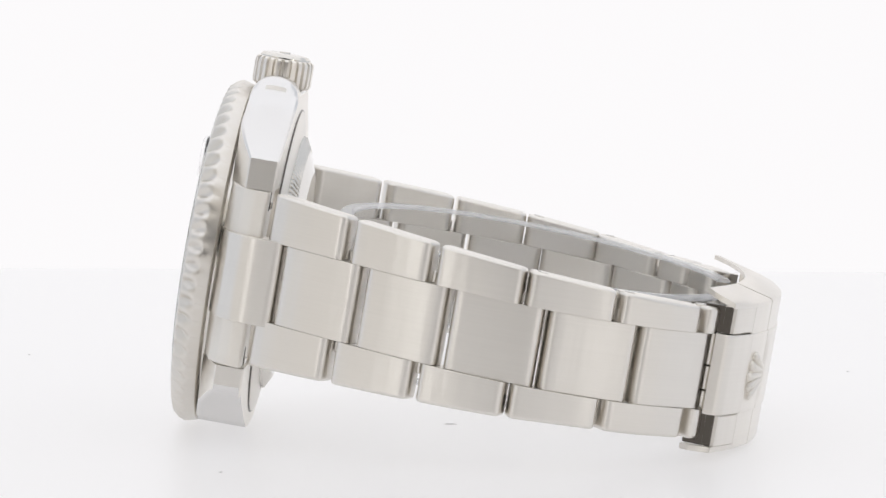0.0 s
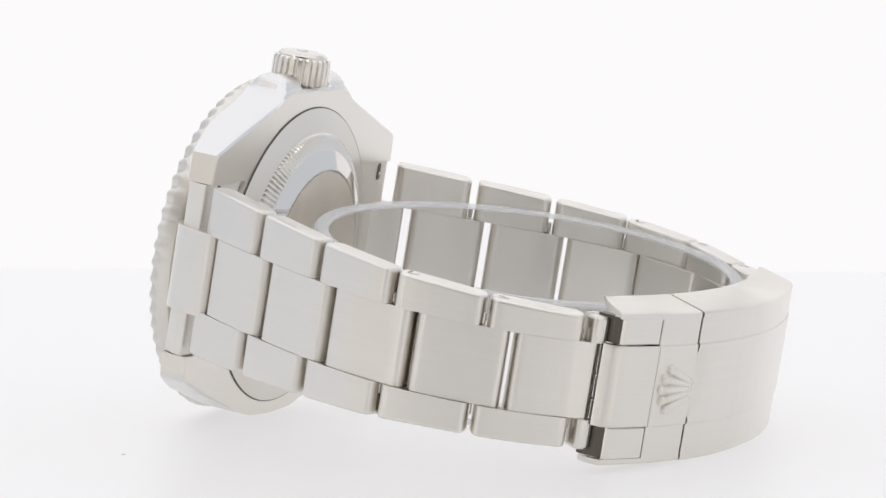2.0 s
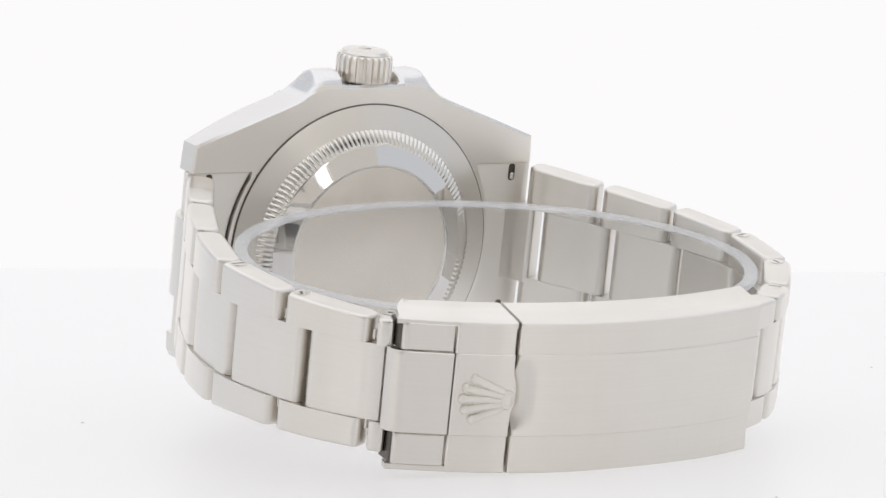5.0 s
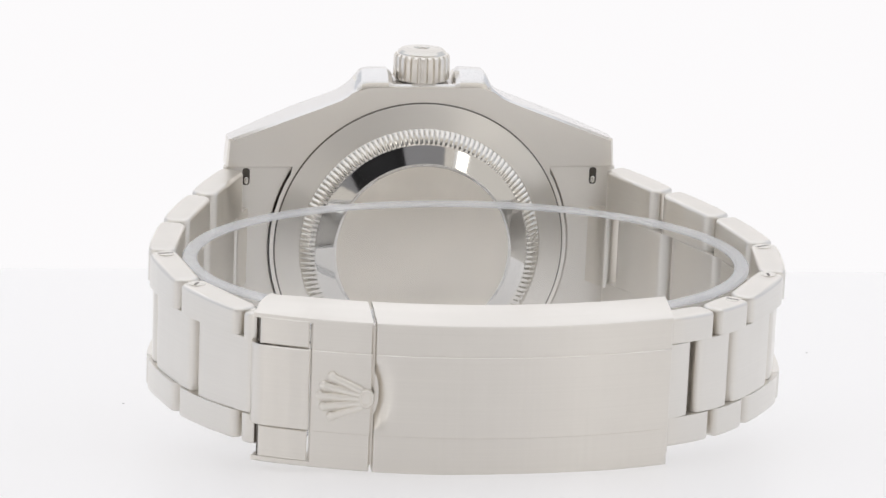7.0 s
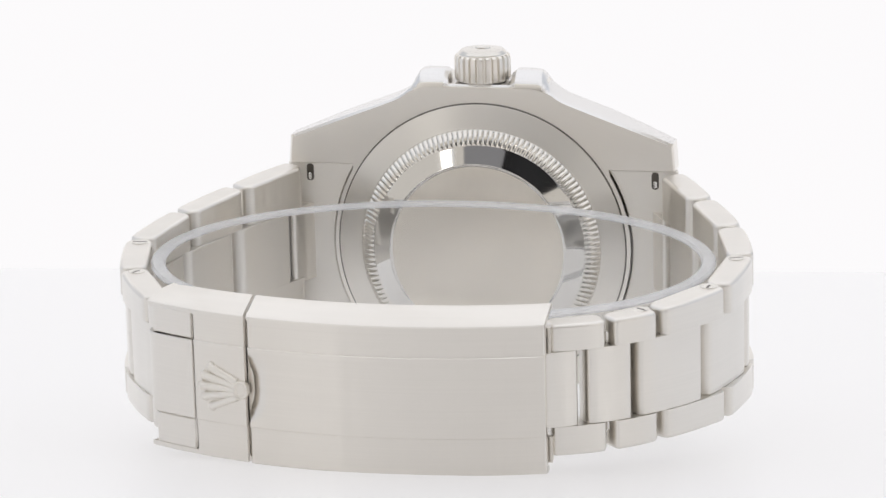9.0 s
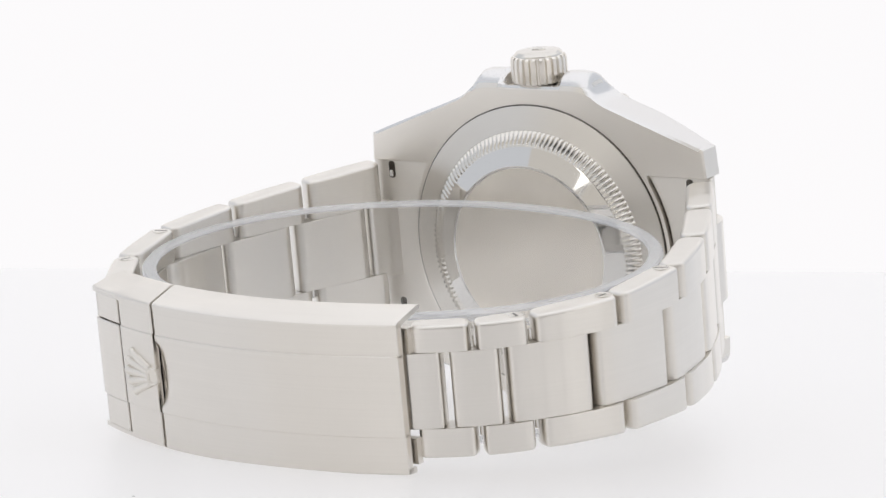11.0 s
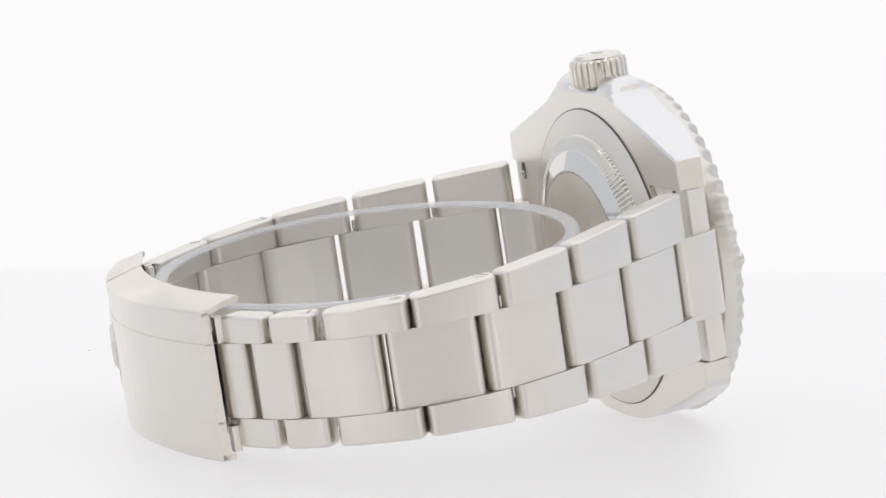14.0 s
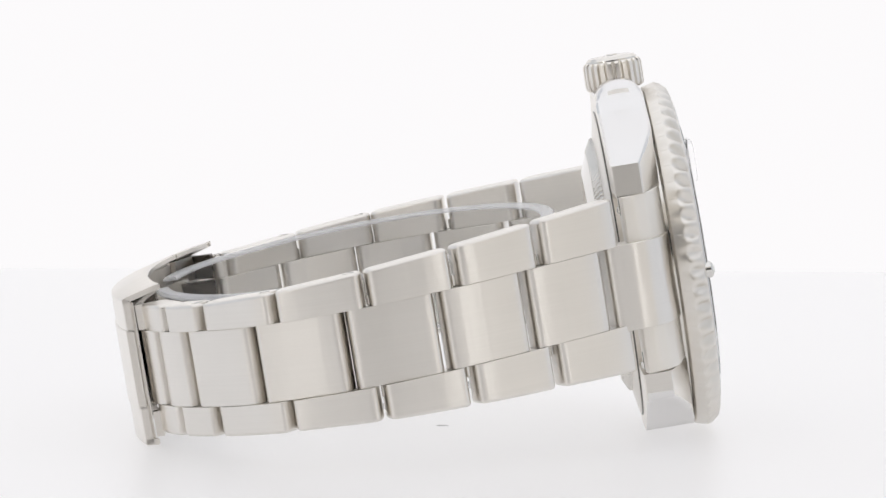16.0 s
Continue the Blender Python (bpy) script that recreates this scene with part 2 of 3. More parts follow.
def turntable():
    bm = bmesh.new()
    lathe(bm, [(118, -12), (120, -11.6), (120, -0.3), (119.6, 0)], 160, axis="z")
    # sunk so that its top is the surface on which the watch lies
    t = thing("turntable", bm, GLOW_ACRYLIC, "round white turntable with added glow, flush with the white table", "turntable")
    rng = random.Random(4)
    specks = [(0.6, -0.5, 0.85, 0.3)] + [(rng.uniform(-95, 95), rng.uniform(-95, 95), rng.uniform(0.12, 0.3), rng.uniform(0.1, 0.2)) for _ in range(10)]
    for x, y, a, b in specks:
        bm = bmesh.new()
        turn = rng.uniform(0, 3)
        ring = [(a * math.cos(k * math.pi / 5), b * math.sin(k * math.pi / 5) * (1 + 0.3 * math.sin(3 * k))) for k in range(10)]
        ring = [(x + u * math.cos(turn) - v * math.sin(turn), y + u * math.sin(turn) + v * math.cos(turn)) for u, v in ring]
        loft(bm, [[(u, v, 0.005) for u, v in ring], [(x + (u - x) * 0.6, y + (v - y) * 0.6, 0.06) for u, v in ring]])
        part("dust_speck", bm, DUST, t)
    return t


TURNTABLE = turntable()

# ---- the watch: x from twelve to six, y out of the dial, z to the crown ----
watch = tagged(new("wrist_watch"), "brushed stainless steel diving watch lying on its side on the turntable", "watch")
watch.matrix_basis = WATCH_POSE


def soften(pts, passes):
    """Cuts the corners of an open line, keeping its ends."""
    for _ in range(passes):
        cut = [pts[0]]
        for (ax, az), (bx, bz) in zip(pts, pts[1:]):
            cut += [(ax * 0.75 + bx * 0.25, az * 0.75 + bz * 0.25), (ax * 0.25 + bx * 0.75, az * 0.25 + bz * 0.75)]
        pts = cut + [pts[-1]]
    return pts


def case_outline(guard, rim, tip, lug_z):
    """The case seen from behind. guard: height of the crown guards; tip: length of the lugs."""
    floor_z = min(20.5, guard - 0.05)
    up = [(0, floor_z), (3.65, floor_z), (3.95, max(guard - 0.4, floor_z + 0.03)), (4.5, guard), (7.2, guard), (7.9, guard - 0.35), (8.8, rim + 1.0), (9.7, rim + 0.25), (10.9, rim - 0.35),
          (tip - 6, lug_z + 2.3), (tip, lug_z), (tip + 0.25, 10.15)]
    up = up[:3] + soften(up[3:11], 2) + up[11:]
    inner = [(16.15, 10.15)] + [(math.sqrt(18.75 ** 2 - z * z), z) for z in (9.3, 8.2, 6.5, 4.5, 2.2, 0)]
    down = [(0, -19.8), (5.5, -19.5), (10.2, -18.1), (tip - 6, -lug_z - 2.0), (tip - 1.3, -lug_z - 0.1), (tip - 0.4, -lug_z + 0.35), (tip + 0.1, -lug_z + 1.2), (tip + 0.25, -10.15)]
    inner_down = [(x, -z) for x, z in inner[:-1]]
    right = up + inner + inner_down[::-1] + down[::-1]
    return [(x, z) for x, z in right] + [(-x, z) for x, z in right[::-1] if x > 0.01]


def case():
    bm = bmesh.new()
    sections = []
    for k in range(15):
        u = k / 14
        y = -0.15 + 5.65 * (0.5 - 0.5 * math.cos(math.pi * u))
        v = abs((y - 2.7) / 2.85)
        guard = 18.75 + 3.35 * math.sqrt(max(0.0, 1 - (0.93 * min(1.0, v)) ** 2.3))
        ease = max(0.0, v - 0.9) / 0.1
        sections.append((y, guard, 18.8 - 0.25 * ease, 24.1 - 0.25 * ease, 13.55 - 0.25 * ease))
    rings = [[(x, y * (1 - 0.42 * min(1.0, max(0.0, (abs(x) - 15) / 9)) ** 1.3), z) for x, z in case_outline(guard, rim, tip, lug_z)] for y, guard, rim, tip, lug_z in sections]
    loft(bm, rings)
    bm.normal_update()
    bmesh.ops.triangulate(bm, faces=[f for f in bm.faces if len(f.verts) > 4])
    body = part("case", bm, EDGE_STEEL, watch, "brushed steel case with polished flanks", 16)
    body.data.materials.append(FLANK_STEEL)
    body.data.materials.append(LINK_STEEL)
    for p in body.data.polygons:
        if abs(p.normal.x) > 0.6 and abs(p.center.z) > 0.01:
            p.material_index = 2
        if abs(p.normal.z) > 0.45 and abs(p.center.z) > 0.0126:
            p.material_index = 1


def case_back():
    bm = bmesh.new()
    lathe(bm, [(18.1, 0.6), (18.1, -0.3), (17.95, -0.42), (15.4, -0.87), (15.2, -0.95)], 160)
    back = part("case_back", bm, BACK_STEEL, watch, "satin steel case back")
    # no groove is cut: a dark ring paints the shade of the joint
    bm = bmesh.new()
    lathe(bm, [(18.0, -0.1), (18.02, -0.3), (18.14, -0.32), (18.24, -0.22), (18.26, -0.1)], 160)
    part("case_back_joint", bm, SHADE_STEEL, back, "dark hairline ring painting the joint's shade round the case back")
    n = 140
    bm = bmesh.new()
    lathe(bm, [(15.25, -0.8), (15.1, -1.3), (13.75, -2.0), (13.35, -2.05), (13.3, -1.6)], n * 6,
          wave=lambda k, a: (0.0, -0.42, -0.25, 0, 0)[k] * (0.5 + 0.5 * math.cos(n * a)) ** 2)
    part("fluted_ring", bm, SATIN, back, "finely fluted steel ring", 50)
    bm = bmesh.new()
    lathe(bm, [(13.4, -1.7), (13.35, -2.05), (13.2, -2.12), (11.2, -2.87), (11.05, -2.9), (10.9, -2.88)], 160)
    part("bevel_ring", bm, POLISHED, back, "mirror-polished bevel")
    bm = bmesh.new()
    lathe(bm, [(11.0, -2.0), (10.98, -2.86), (10.7, -2.89), (5, -2.89), (0.5, -2.89)], 128)
    part("back_disc", bm, DISC_STEEL, back, "plain satin disc")


def bezel():
    n = 60
    bm = bmesh.new()
    prof = [(18.4, 5.55), (19.8, 5.6), (20.2, 5.85), (20.5, 7.0), (20.55, 7.3), (20.3, 7.9), (19.7, 8.6), (19.0, 8.85), (18.2, 8.98), (16.3, 9.2), (15.8, 9.1), (15.8, 6.5)]
    depth = (0, 0, 0, 0, -0.25, -1.0, -0.95, -0.3, 0, 0, 0, 0)
    lathe(bm, prof, n * 10, wave=lambda k, a: depth[k] * (0.5 + 0.5 * math.cos(n * a)) ** 1.5)
    ring = part("bezel", bm, BACK_STEEL, watch, "steel rotating bezel with a scalloped edge", 40)
    bm = bmesh.new()
    lathe(bm, [(18.5, 5.0), (19.0, 5.1), (19.0, 5.9), (18.5, 6.0)], 128)
    part("bezel_neck", bm, SATIN, ring, "narrow neck ring under the bezel")
    bm = bmesh.new()
    lathe(bm, [(18.0, 8.6), (18.0, 9.02), (17.9, 9.08), (16.5, 9.25), (16.4, 8.8)], 128)
    part("bezel_insert", bm, DIAL, ring, "grey bezel insert")
    bm = bmesh.new()
    lathe(bm, [(0.95, 8.6), (0.95, 9.6), (0.8, 9.8), (0.65, 9.8)], 24, centre=(17.3, 0, -0.4))
    part("marker_cup", bm, POLISHED, ring, "polished steel marker cup")
    bm = bmesh.new()
    lathe(bm, [(0.64, 9.3), (0.62, 9.85), (0.4, 10.0), (0.05, 10.05)], 24, centre=(17.3, 0, -0.4))
    part("marker_pearl", bm, PEARL, ring, "pale luminous pearl")


def crystal():
    bm = bmesh.new()
    lathe(bm, [(15.7, 8.9), (15.7, 9.2), (15.55, 9.4), (15.2, 9.5), (8, 9.55), (0.3, 9.56)], 128)
    glass = part("crystal", bm, SAPPHIRE, watch, "clear sapphire crystal")
    bm = bmesh.new()
    slab(bm, rounded([(-3.1, 8.2), (3.1, 8.2), (3.1, 13.4), (-3.1, 13.4)], 1.4), 0, 1.0, 0.5)
    bmesh.ops.rotate(bm, verts=bm.verts, matrix=Matrix.Rotation(radians(90), 3, "X"))
    bmesh.ops.scale(bm, verts=bm.verts, vec=(1, -1, 1))
    bmesh.ops.translate(bm, verts=bm.verts, vec=(0, 9.6, 0))
    glass.visible_shadow = False
    part("date_magnifier", bm, SAPPHIRE, glass, "raised magnifying lens over the date")
    bm = bmesh.new()
    lathe(bm, [(15.75, 6.0), (15.75, 8.3), (15.5, 8.5), (0.4, 8.5)], 96)
    part("dial", bm, DIAL, watch, "silver dial under the crystal")


def crown():
    n = 24
    bm = bmesh.new()
    c = (0, 2.75, -0.25)
    prof = [(2.4, 19.3), (2.5, 20.8), (3.1, 20.84), (3.4, 21.05), (3.48, 21.35), (3.48, 23.6), (3.4, 23.95), (3.15, 24.15), (3.0, 24.2)]
    depth = (0, 0, -0.1, -0.28, -0.36, -0.36, -0.3, -0.05, 0)
    lathe(bm, prof, n * 8, centre=c, axis="z", wave=lambda k, a: depth[k] * (1 if math.cos(n * a) > 0.35 else 0))
    knob = part("crown", bm, EDGE_STEEL, watch, "fluted steel winding crown", 25)
    bm = bmesh.new()
    lathe(bm, [(3.05, 24.05), (3.0, 24.35), (2.7, 24.65), (2.1, 24.75), (1.0, 24.8), (0.1, 24.81)], 64, centre=c, axis="z")
    cap = part("crown_cap", bm, SATIN, knob, "domed crown cap")
    bm = bmesh.new()
    for k in range(5):
        a = radians(90 + (k - 2) * 24)
        rod(bm, (0.5 * math.cos(a), 2.75 - 0.7 + 0.4 * math.sin(a), 24.56), (1.25 * math.cos(a), 2.05 + 1.5 * math.sin(a), 24.52), 0.13, 8, 0.04)
    part("crown_emblem", bm, SATIN, knob, "small raised fan-shaped emblem")


case()
case_back()
bezel()
crystal()
crown()
for piece in watch.children:
    piece.matrix_basis = HEAD_POSE


# ---- bracelet ----
def droop(y):
    """The slack bracelet sinks as it leaves the case."""
    return 0.25 - 0.029 * min(45.0, max(0.0, -y))


def half_width(y):
    return 9.95 + 0.055 * max(-48, min(0, y))


def low_width(y):
    """The lower half is a little narrower near the case and wider beside the clasp."""
    return half_width(y) - 0.2 + 0.5 * min(1.0, max(0.0, (-y - 36) / 12))


def mid_width(y):
    return 4.5 + 0.2 * max(-58, min(0, y)) / 58


THICK = 3.0
GAP = 0.9


def link_outline(a, b, inward, thick=THICK, bow=0.45):
    """Outline of a link whose outer face runs from a to b; inward: +1 or -1, the side of its body."""
    a, b = Vector(a), Vector(b)
    d = (b - a).normalized()
    n = Vector((-d.y, d.x)) * inward
    a, b = a + d * GAP / 2, b - d * GAP / 2
    m = (a + b) / 2
    half = (b - a).length / 2
    pts = []
    for k in range(-14, 15):                      # outer face: flat in the middle, rolling off to the ends
        t = k / 14
        drop = bow * t * t + 1.25 * max(0.0, (abs(t) - 0.62) / 0.38) ** 2.6
        pts.append(m + d * half * math.sin(t * math.pi / 2) + n * (drop - bow))
    for k in range(7):                            # inner face and its rounded ends
        a2 = math.pi / 2 * k / 6
        pts.append(m + d * (half - 1.2 + 1.2 * math.cos(a2)) + n * (thick - 1.3 + 1.2 * math.sin(a2)))
    for k in range(7):
        a2 = math.pi / 2 * (1 - k / 6)
        pts.append(m - d * (half - 1.2 + 1.2 * math.cos(a2)) + n * (thick - 1.3 + 1.2 * math.sin(a2)))
    return [tuple(p) for p in pts]


def bracelet_row(a, b, inward):
    """One row: two outer links from a to b and a centre link shifted along the run."""
    for s in (1, -1):
        bm = bmesh.new()
        outline = link_outline(a, b, inward)
        if s > 0:
            slab(bm, outline, lambda x, y: droop(y) + mid_width(y) + 0.02, lambda x, y: droop(y) + half_width(y), 0.42, 0.05)
        else:
            slab(bm, outline, lambda x, y: droop(y) - low_width(y), lambda x, y: droop(y) - mid_width(y) + 0.08, 0.05, 0.42)
        part("outer_link", bm, LINK_STEEL, watch)


def centre_link(a, b, inward):
    bm = bmesh.new()
    slab(bm, link_outline(a, b, inward, THICK, 0.5), lambda x, y: droop(y) - mid_width(y) + 0.1, lambda x, y: droop(y) + mid_width(y), 0.07)
    return part("centre_link", bm, LINK_STEEL, watch)


def along(p, q, d):
    """The point d past p on the way to q."""
    p, q = Vector(p), Vector(q)
    return tuple(p + (q - p).normalized() * d)


LEFT = [(-24.9, 0.1), (-30.1, -9.6), (-34.3, -19.3), (-36.8, -29.7), (-34.5, -40.2), (-28.5, -49.8), (-26.3, -51.6)]
RIGHT = [(24.5, 0.1), (29.7, -9.2), (34.4, -18.6), (37.1, -28.5), (35.7, -38.9), (29.4, -47.4), (24.6, -51.8), (18.0, -54.9)]
# how far each centre joint lies past the outer joint before it
SHIFT_LEFT = (2.5, 2.4, 2.5, 2.9, 3.3, 2.4)
SHIFT_RIGHT = (2.6, 2.4, 2.4, 2.9, 3.6, 3.3, 3.2)


def screw(x, y, turn):
    bm = bmesh.new()
    z = droop(y) + half_width(y)
    lathe(bm, [(1.0, -0.6), (1.0, 0.0), (0.92, 0.02)], 20, centre=(x, y, z), axis="z")
    s = part("screw_head", bm, SATIN, watch, "tiny slotted screw head")
    bm = bmesh.new()
    c, n = math.cos(turn), math.sin(turn)
    # solid bar on the head; the slot's shade is put into its colour
    slab(bm, [(x + u * c - v * n, y + u * n + v * c) for u, v in ((-0.85, -0.15), (0.85, -0.15), (0.85, 0.15), (-0.85, 0.15))], z - 0.1, z + 0.03, 0.01)
    part("screw_slot", bm, SHADE_STEEL, s, "dark bar painting the shade of the slot")


def bracelet():
    for pts, inward in ((LEFT, 1), (RIGHT, -1)):
        for a, b in zip(pts, pts[1:]):
            bracelet_row(a, b, inward)
        shifted = [along(p, q, d) for p, q, d in zip(pts, pts[1:], SHIFT_LEFT if inward > 0 else SHIFT_RIGHT)]
        for a, b in zip(shifted, shifted[1:]):
            centre_link(a, b, inward)
        if inward < 0:
            centre_link(shifted[-1], along(shifted[-1], pts[-1], 6.0), inward)
        # thin pins that show at the foot of the outer joints
        for p, q in zip(pts[1:], pts[2:]):
            d = (Vector(q) - Vector(p)).normalized()
            c = Vector(p) + Vector((-d.y, d.x)) * inward * 1.5
            m, w = droop(p[1]), mid_width(p[1])
            for z0, z1 in ((m + w, m + w + 1.3), (m - w - 1.3, m - w)):
                bm = bmesh.new()
                rod(bm, (c.x, c.y, z0), (c.x, c.y, z1), 0.3)
                part("link_pin", bm, POLISHED, watch, "thin polished link pin")
        # end link that fills the lugs
        s = -inward
        bm = bmesh.new()
        rings = []
        for z in [-10.08, -9.98] + [-9.2 + 18.4 * k / 16 for k in range(17)] + [9.98, 10.08]:
            root = math.sqrt(18.88 ** 2 - z * z)
            e = 0.1 if abs(z) > 10.0 else 0.0
            outline = [(s * (root + e), 5.3 - e), (s * 21.4, 4.3 - e), (s * 23.3, 3.3 - e), (s * (24.3 - e), 2.0), (s * (24.7 - e), 0.5 + e), (s * 23.8, 0.3 + e), (s * 22.6, 0.3 + e), (s * (root + e), 0.3 + e)]
            rings.append([(x, y, z) for x, y in rounded(outline, 0.35, 3)])
        loft(bm, rings)
        end = part("end_link", bm, BLASTED, watch, "solid steel end link between the lugs")
        end.matrix_basis = HEAD_POSE
        bm = bmesh.new()
        outline = [(s * 18.5, 5.45), (s * 22.0, 4.7), (s * 24.2, 3.5), (s * 25.4, 1.4), (s * 26.0, -2.0), (s * 23.2, -3.4), (s * 22.0, -0.6)]
        slab(bm, rounded(outline, [0.3, 1.2, 1.2, 1.0, 0.9, 0.6, 0.4]), -4.85, 4.85, 0.1)
        part("end_link_centre", bm, LINK_STEEL, end)
        for z in (8.9, -8.9):
            bm = bmesh.new()
            # solid plug, coloured dark for the shade inside the slot
            hole = rounded([(s * 21.8 - 0.45, z - 1.15), (s * 21.8 + 0.45, z - 1.15), (s * 21.8 + 0.45, z + 1.0), (s * 21.8 - 0.45, z + 1.0)], 0.42)
            loft(bm, [[(x, h, w) for x, w in hole] for h in (0.9, 0.24)])
            part("spring_bar_slot", bm, SHADE_STEEL, end, "dark plug painting the shade of the spring bar slot")
            bm = bmesh.new()
            rod(bm, (s * 21.8, 0.2, z - 0.95), (s * 21.8, 0.2, z - 0.1), 0.26, 10)
            part("spring_bar_tip", bm, POLISHED, end, "polished tip of the spring bar")
    for pts, spots, turn in ((LEFT, (3, 4, 5), 0.3), (RIGHT, (3, 4, 5), 0.6)):
        for k in spots:
            p, q = pts[k], pts[k + 1]
            d = (Vector(q) - Vector(p)).normalized()
            n = Vector((-d.y, d.x)) * (1 if pts is LEFT else -1)
            c = Vector(p) + d * 1.5 + n * 1.5
            screw(c.x, c.y, turn + k)


bracelet()


# ---- clasp ----
def front(x):
    bend = max(0.0, -15.0 - x)
    return -59.7 + 0.0083 * x * x + 0.0026 * bend * bend


CLASP_MID = -1.45


def clasp_wall(x0, x1, z0, z1, proud=0.0, depth=0.9, ch=0.12, dent=None, nx=24, nz=14):
    """A curved plate of the clasp's front from x0 to x1 and z0 to z1."""
    bm = bmesh.new()
    xs = [x0 + (x1 - x0) * i / nx for i in range(nx + 1)]
    xs = [x0, x0 + ch] + xs[1:-1] + [x1 - ch, x1]
    zs = [z0, z0 + ch] + [z0 + (z1 - z0) * i / nz for i in range(1, nz)] + [z1 - ch, z1]
    outer = {}
    inner = {}
    for i, x in enumerate(xs):
        for j, z in enumerate(zs):
            edge = i in (0, len(xs) - 1) or j in (0, len(zs) - 1)
            y = front(x) - proud + (ch if edge else 0)
            if dent:
                y += dent(x, z)
            outer[i, j] = bm.verts.new((x, y, z))
            inner[i, j] = bm.verts.new((x, front(x) + depth, z))
    ni, nj = len(xs), len(zs)
    for i in range(ni - 1):
        for j in range(nj - 1):
            bm.faces.new((outer[i, j], outer[i + 1, j], outer[i + 1, j + 1], outer[i, j + 1]))
            bm.faces.new((inner[i, j], inner[i, j + 1], inner[i + 1, j + 1], inner[i + 1, j]))
    for i in range(ni - 1):
        bm.faces.new((outer[i, 0], inner[i, 0], inner[i + 1, 0], outer[i + 1, 0]))
        bm.faces.new((outer[i, nj - 1], outer[i + 1, nj - 1], inner[i + 1, nj - 1], inner[i, nj - 1]))
    for j in range(nj - 1):
        bm.faces.new((outer[0, j], outer[0, j + 1], inner[0, j + 1], inner[0, j]))
        bm.faces.new((outer[ni - 1, j], inner[ni - 1, j], inner[ni - 1, j + 1], outer[ni - 1, j + 1]))
    return bm


def side_wall(x0, x1, sign, deep, tail=False):
    """The flank of the clasp shell: a band that slopes up from the front edge towards the wrist; the tail runs out to a rounded point."""
    n = 20
    xs = [x0 + (x1 - x0) * i / n for i in range(n + 1)]
    outline = [(x, front(x) + 0.03) for x in xs]
    slope = 0.26 if sign > 0 else 0.08
    edge = CLASP_MID + sign * 8.4

    def rise(x, y):
        return sign * slope * max(0.0, min(deep, y - front(x))) 

    outer = outline
    inner = [(x, front(x) + deep) for x in xs]
    if tail:
        inner = []
        for i in range(n + 1):
            k = i / n
            if k < 0.6:
                x = x0 + (-20.5 - x0) * k / 0.6
                inner.append((x, front(x) + deep))
            else:
                k = (k - 0.6) / 0.4
                inner.append((-20.5 - 3.8 * k, front(-20.5) + deep + 1.4 * k))
        outer += [(-27.3, -52.9), (-26.9, -51.6), (-26.2, -50.6)]
        inner += [(-24.6, -50.1), (-24.8, -49.8), (-25.1, -49.7)]
    bm = bmesh.new()
    steps = (0.0, 0.06, 0.3, 0.6, 0.9, 1.0)
    rings = []
    for (ox, oy), (ix, iy) in zip(outer, inner):
        up, low = [], []
        for k in steps:
            x, y = ox + (ix - ox) * k, oy + (iy - oy) * k
            ease = 0.15 if k in (0.0, 1.0) else 0.0
            h = edge + rise(x, y)
            up.append((x, y, h + sign * (0.1 - ease)))
            low.append((x, y, h - sign * 0.55))
        rings.append(up + low[::-1])
    loft(bm, rings)
    return bm


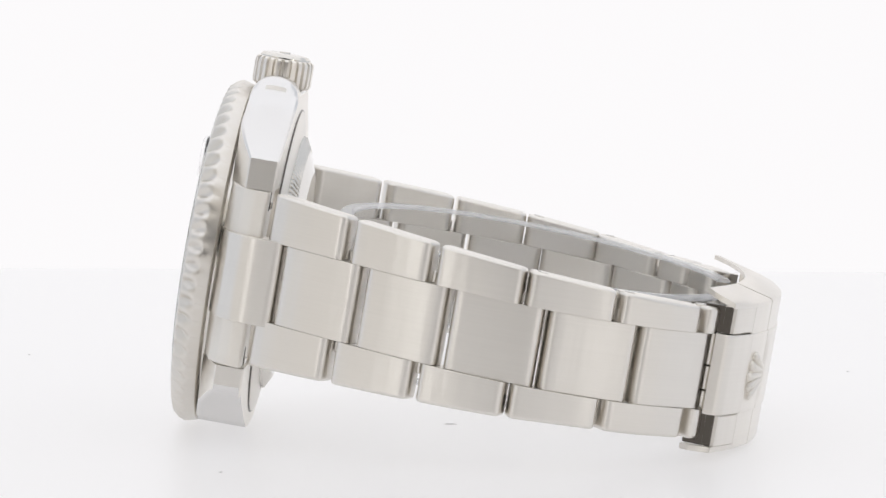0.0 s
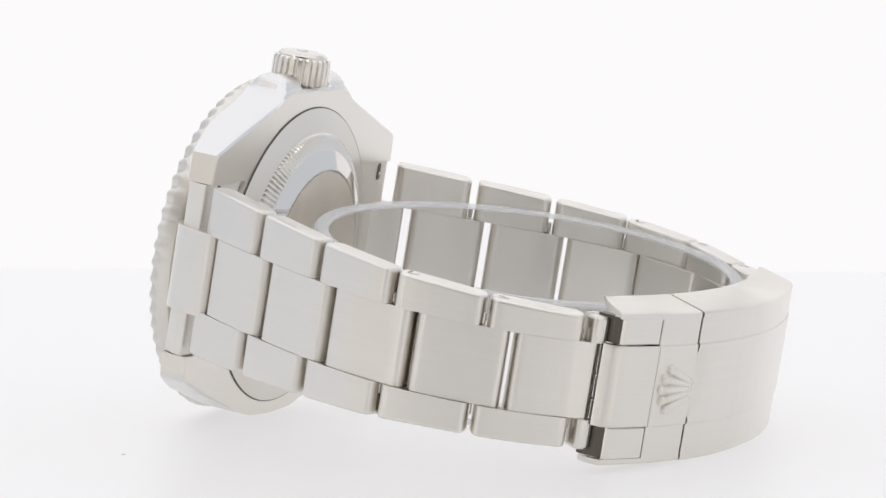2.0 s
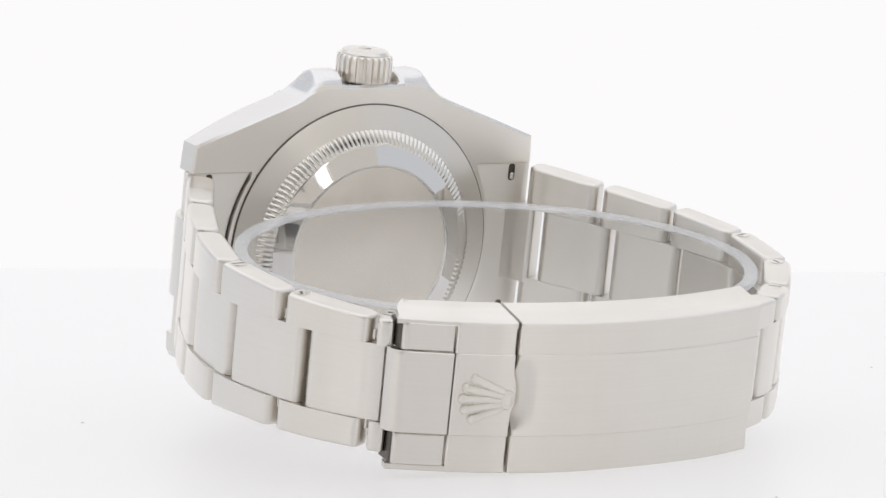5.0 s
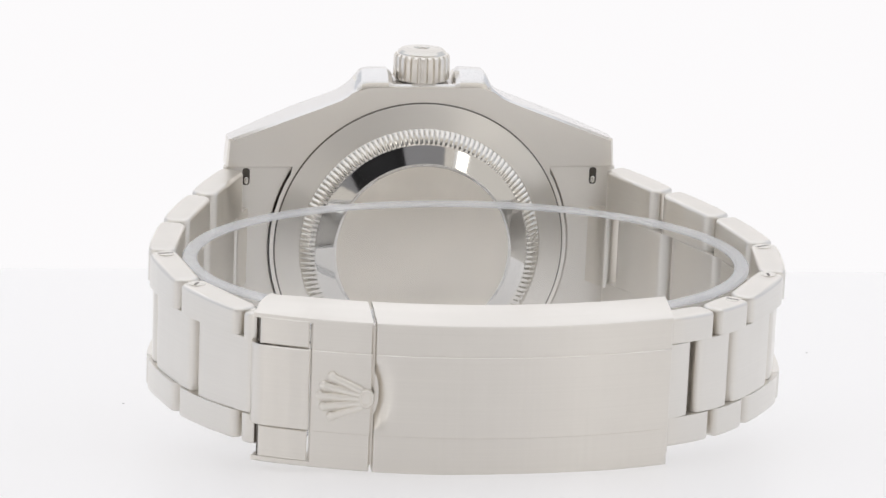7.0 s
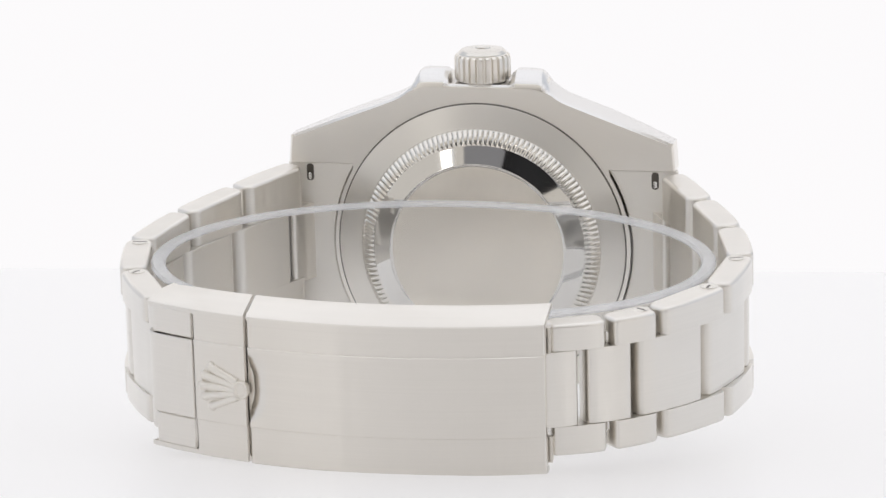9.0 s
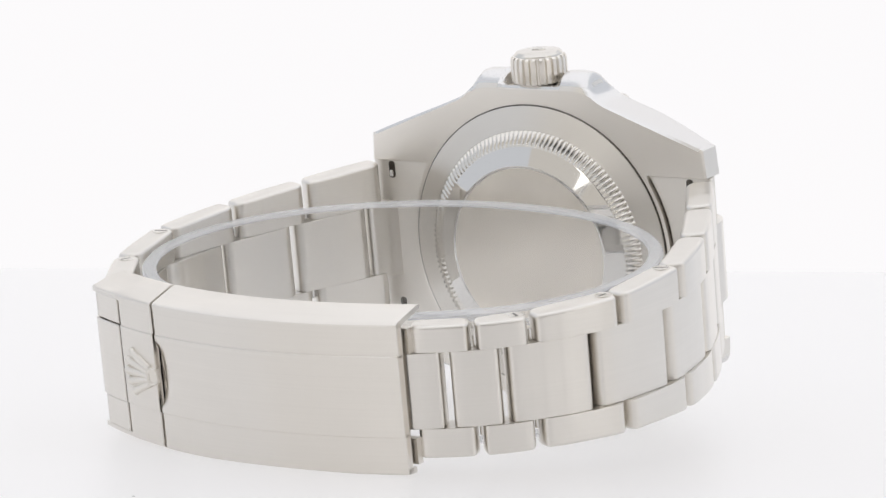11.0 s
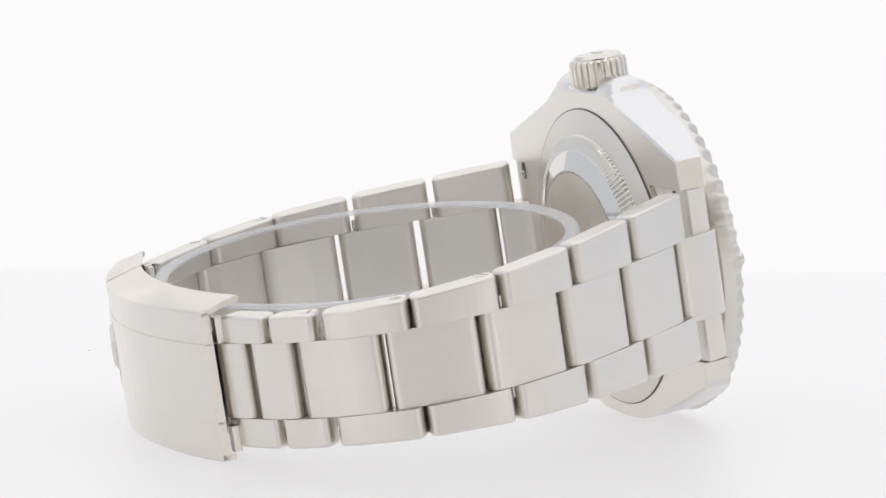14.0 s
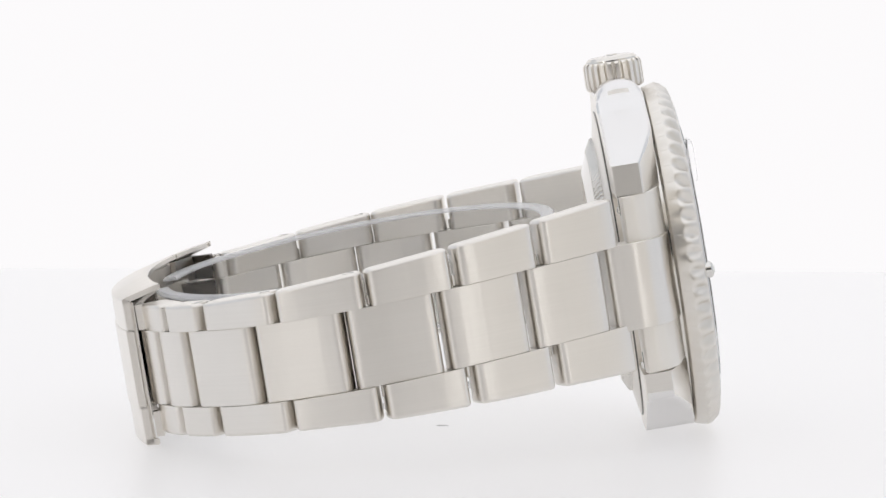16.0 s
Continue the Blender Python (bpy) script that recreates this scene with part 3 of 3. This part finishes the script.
def clasp():
    hub = tagged(new("clasp"), "folding steel clasp with a safety catch")
    hub.parent = watch

    def scoop(x, z):
        dx, dz = (x + 14.7) / 2.2, (z + 1.2) / 3.9
        return 1.5 * max(0.0, 1 - dz * dz) * max(0.0, 1 - dx) ** 2 if dx >= 0 else 0.0

    # long plate, with a slightly raised middle field
    x0, x1 = -14.7, 18.3
    plate = part("cover_plate", clasp_wall(x0, x1, -5.75, 3.45, 0.14, 0.8, 0.08, dent=scoop, nx=40, nz=20), CLASP_STEEL, hub, "long brushed cover plate")
    part("cover_border", clasp_wall(x0, x1, 3.2, 6.9), CLASP_STEEL, plate)
    part("cover_border", clasp_wall(x0, x1, -9.85, -5.5), CLASP_STEEL, plate)
    part("cover_flank", side_wall(x0, x1, 1, 4.6), CLASP_STEEL, plate)
    part("cover_flank", side_wall(x0, x1, -1, 1.6), CLASP_STEEL, plate)
    # safety catch
    x2 = -15.1
    catch = part("safety_catch", clasp_wall(-21.45, x2, -5.75, 3.45, 0.14, 0.8, 0.08, nx=10), CLASP_STEEL, hub, "short brushed safety catch")
    part("catch_border", clasp_wall(-21.45, x2, 3.2, 6.9, nx=10, nz=6), CLASP_STEEL, catch)
    part("catch_border", clasp_wall(-21.45, x2, -9.85, -5.5, nx=10, nz=6), CLASP_STEEL, catch)
    part("catch_flank", side_wall(x2, -27.5, 1, 4.6, True), CLASP_STEEL, catch)
    part("catch_flank", side_wall(x2, -27.5, -1, 4.6, True), CLASP_STEEL, catch)
    lever = part("catch_lever", clasp_wall(-27.5, -21.6, -5.7, 3.43, 0.22, 1.6, dent=lambda x, z: 0.7 * max(0.0, (-26.6 - x) / 0.9) ** 2, nx=10), CLASP_STEEL, hub, "brushed lever of the safety catch")
    part("lever_cheek", clasp_wall(-26.75, -21.7, 3.55, 6.6, 0.05, 1.4, nx=8, nz=6), CLASP_STEEL, lever)
    part("lever_cheek", clasp_wall(-26.75, -21.7, -9.3, -5.8, 0.05, 1.4, nx=8, nz=6), CLASP_STEEL, lever)
    # raised emblem: a fan of five prongs with small balls on a curved foot
    bm = bmesh.new()
    foot = Vector((-15.75, 0, -1.55))
    tips = []
    for k in range(5):
        z = foot.z + (-2.25, -1.2, 0.0, 1.2, 2.25)[k]
        x = foot.x - (3.5, 4.3, 4.65, 4.3, 3.5)[k]
        bz = foot.z + (k - 2) * 0.42
        bx = foot.x - 0.3
        rod(bm, (bx, front(bx) - 0.18, bz), (x, front(x) - 0.2, z), 0.46, 12, 0.14)
        lathe(bm, [(0.2, 0.25), (0.55, 0.15), (0.58, -0.14), (0.46, -0.36), (0.18, -0.46)], 16, centre=(x, front(x) - 0.1, z))
        tips.append((x, z))
    web = [(foot.x + 0.1, foot.z - 0.9)] + [(x * 0.8 + foot.x * 0.2, z * 0.8 + foot.z * 0.2) for x, z in tips] + [(foot.x + 0.1, foot.z + 0.9)]
    web = web if area2(web) > 0 else web[::-1]
    loft(bm, [[(x, front(x) + h, z) for x, z in shrink(web, e)] for h, e in ((0.3, 0), (-0.22, 0), (-0.3, 0.1))])
    lathe(bm, [(0.2, 0.3), (0.85, 0.3), (0.85, -0.34), (0.72, -0.45), (0.5, -0.4), (0.4, -0.25), (0.2, -0.24)], 20, centre=(foot.x + 0.1, front(foot.x) - 0.05, foot.z),
          wave=lambda k, a: 0.25 * abs(math.cos(a)))
    part("clasp_emblem", bm, BLASTED, catch, "raised fan-shaped emblem", 50)
    # folding blades and stops inside
    bm = bmesh.new()
    n = 20
    rings = []
    for i in range(n + 1):
        x = -21 + 38 * i / n
        y = front(x) + 2.2
        rings.append([(x, y, -7.4), (x, y + 0.9, -7.4), (x, y + 0.9, 4.4), (x, y, 4.4)])
    loft(bm, rings)
    part("folding_blade", bm, POLISHED, hub, "polished folding blade inside the clasp")
    bm = bmesh.new()
    rings = []
    for i in range(n + 1):
        x = -20.5 + 38.2 * i / n
        y = front(x) + 0.95
        rings.append([(x, y, -9.4), (x, y + 0.4, -9.4), (x, y + 0.4, 6.4), (x, y, 6.4)])
    loft(bm, rings)
    part("inner_lining", bm, CLASP_STEEL, hub, "inside of the clasp shell")
    for z0, z1 in ((3.3, 6.2), (-9.1, -6.2)):
        bm = bmesh.new()
        box(bm, 17.3, 18.7, front(18) + 1.5, front(18) + 2.4, z0, z1)
        part("blade_stop", bm, CLASP_STEEL, hub, "small steel stop")
    # open end of the catch: inner cheeks in painted shade, row of hinge knuckles
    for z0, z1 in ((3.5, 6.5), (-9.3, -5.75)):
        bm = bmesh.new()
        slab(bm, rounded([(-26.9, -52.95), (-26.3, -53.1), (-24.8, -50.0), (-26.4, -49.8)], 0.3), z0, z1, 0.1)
        part("inner_cheek", bm, SHADE_STEEL, hub, "inner cheek of the catch with its shade painted dark")
    # filler block whose dark colour stands for the shaded hollow
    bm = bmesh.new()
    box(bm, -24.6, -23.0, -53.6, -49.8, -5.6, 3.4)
    part("hinge_block", bm, SHADE_STEEL, hub, "added block inside the catch, dark as the shaded hollow")
    for z0, z1 in ((-5.6, -3.3), (-3.2, -0.5), (-0.4, 3.3)):
        bm = bmesh.new()
        rod(bm, (-25.1, -51.3, z0), (-25.1, -51.3, z1), 1.05, 24)
        part("hinge_knuckle", bm, SATIN, hub)


clasp()


# ---- clear plastic cuff inside the bracelet ----
def cuff_band(prof):
    """A band on the cuff's open oval; prof gives (across, top share, drop) points of its section."""
    bm = bmesh.new()
    n = 120
    gap0, gap1 = radians(-90 - 9), radians(-90 + 12)
    rings = []
    for i in range(n + 1):
        a = gap1 + (2 * math.pi - (gap1 - gap0)) * i / n
        c, s = math.cos(a), math.sin(a)
        px, py = 32.2 * c, -30.6 + 23.2 * s
        nx, ny = c / 32.2, s / 23.2
        k = math.hypot(nx, ny)
        rings.append([(px + nx / k * u, py + ny / k * u, z + droop(py)) for u, z in prof])
    loft(bm, rings)
    return bm


def cuff():
    hub = tagged(new("plastic_cuff"), "clear plastic display cuff inside the steel bracelet", "watch holder")
    part("cuff_wall", cuff_band([(-0.85, -7.0), (0.85, -7.0), (0.85, 7.0), (-0.85, 7.0)]), PLASTIC, hub, "clear plastic wall")
    part("cuff_rim", cuff_band([(-0.85, 7.01), (0.85, 7.01), (0.85, 7.25), (0.6, 7.5), (-0.6, 7.5), (-0.85, 7.25)]), RIM_PLASTIC, hub, "pale sanded upper edge")
    part("cuff_rim", cuff_band([(-0.85, -7.01), (-0.85, -7.25), (-0.6, -7.5), (0.6, -7.5), (0.85, -7.25), (0.85, -7.01)]), RIM_PLASTIC, hub, "pale sanded lower edge")
    for p in hub.children:
        p.visible_shadow = False
    hub.matrix_basis = WATCH_POSE
    return hub


CUFF = cuff()


def motions():
    times = [0.5 * k for k in range(33)]
    walk(watch, [(t, turned(t, WATCH_POSE)) for t in times])
    walk(CUFF, [(t, turned(t, WATCH_POSE)) for t in times])
    walk(TURNTABLE, [(t, turned(t, Matrix.Identity(4))) for t in times])


motions()
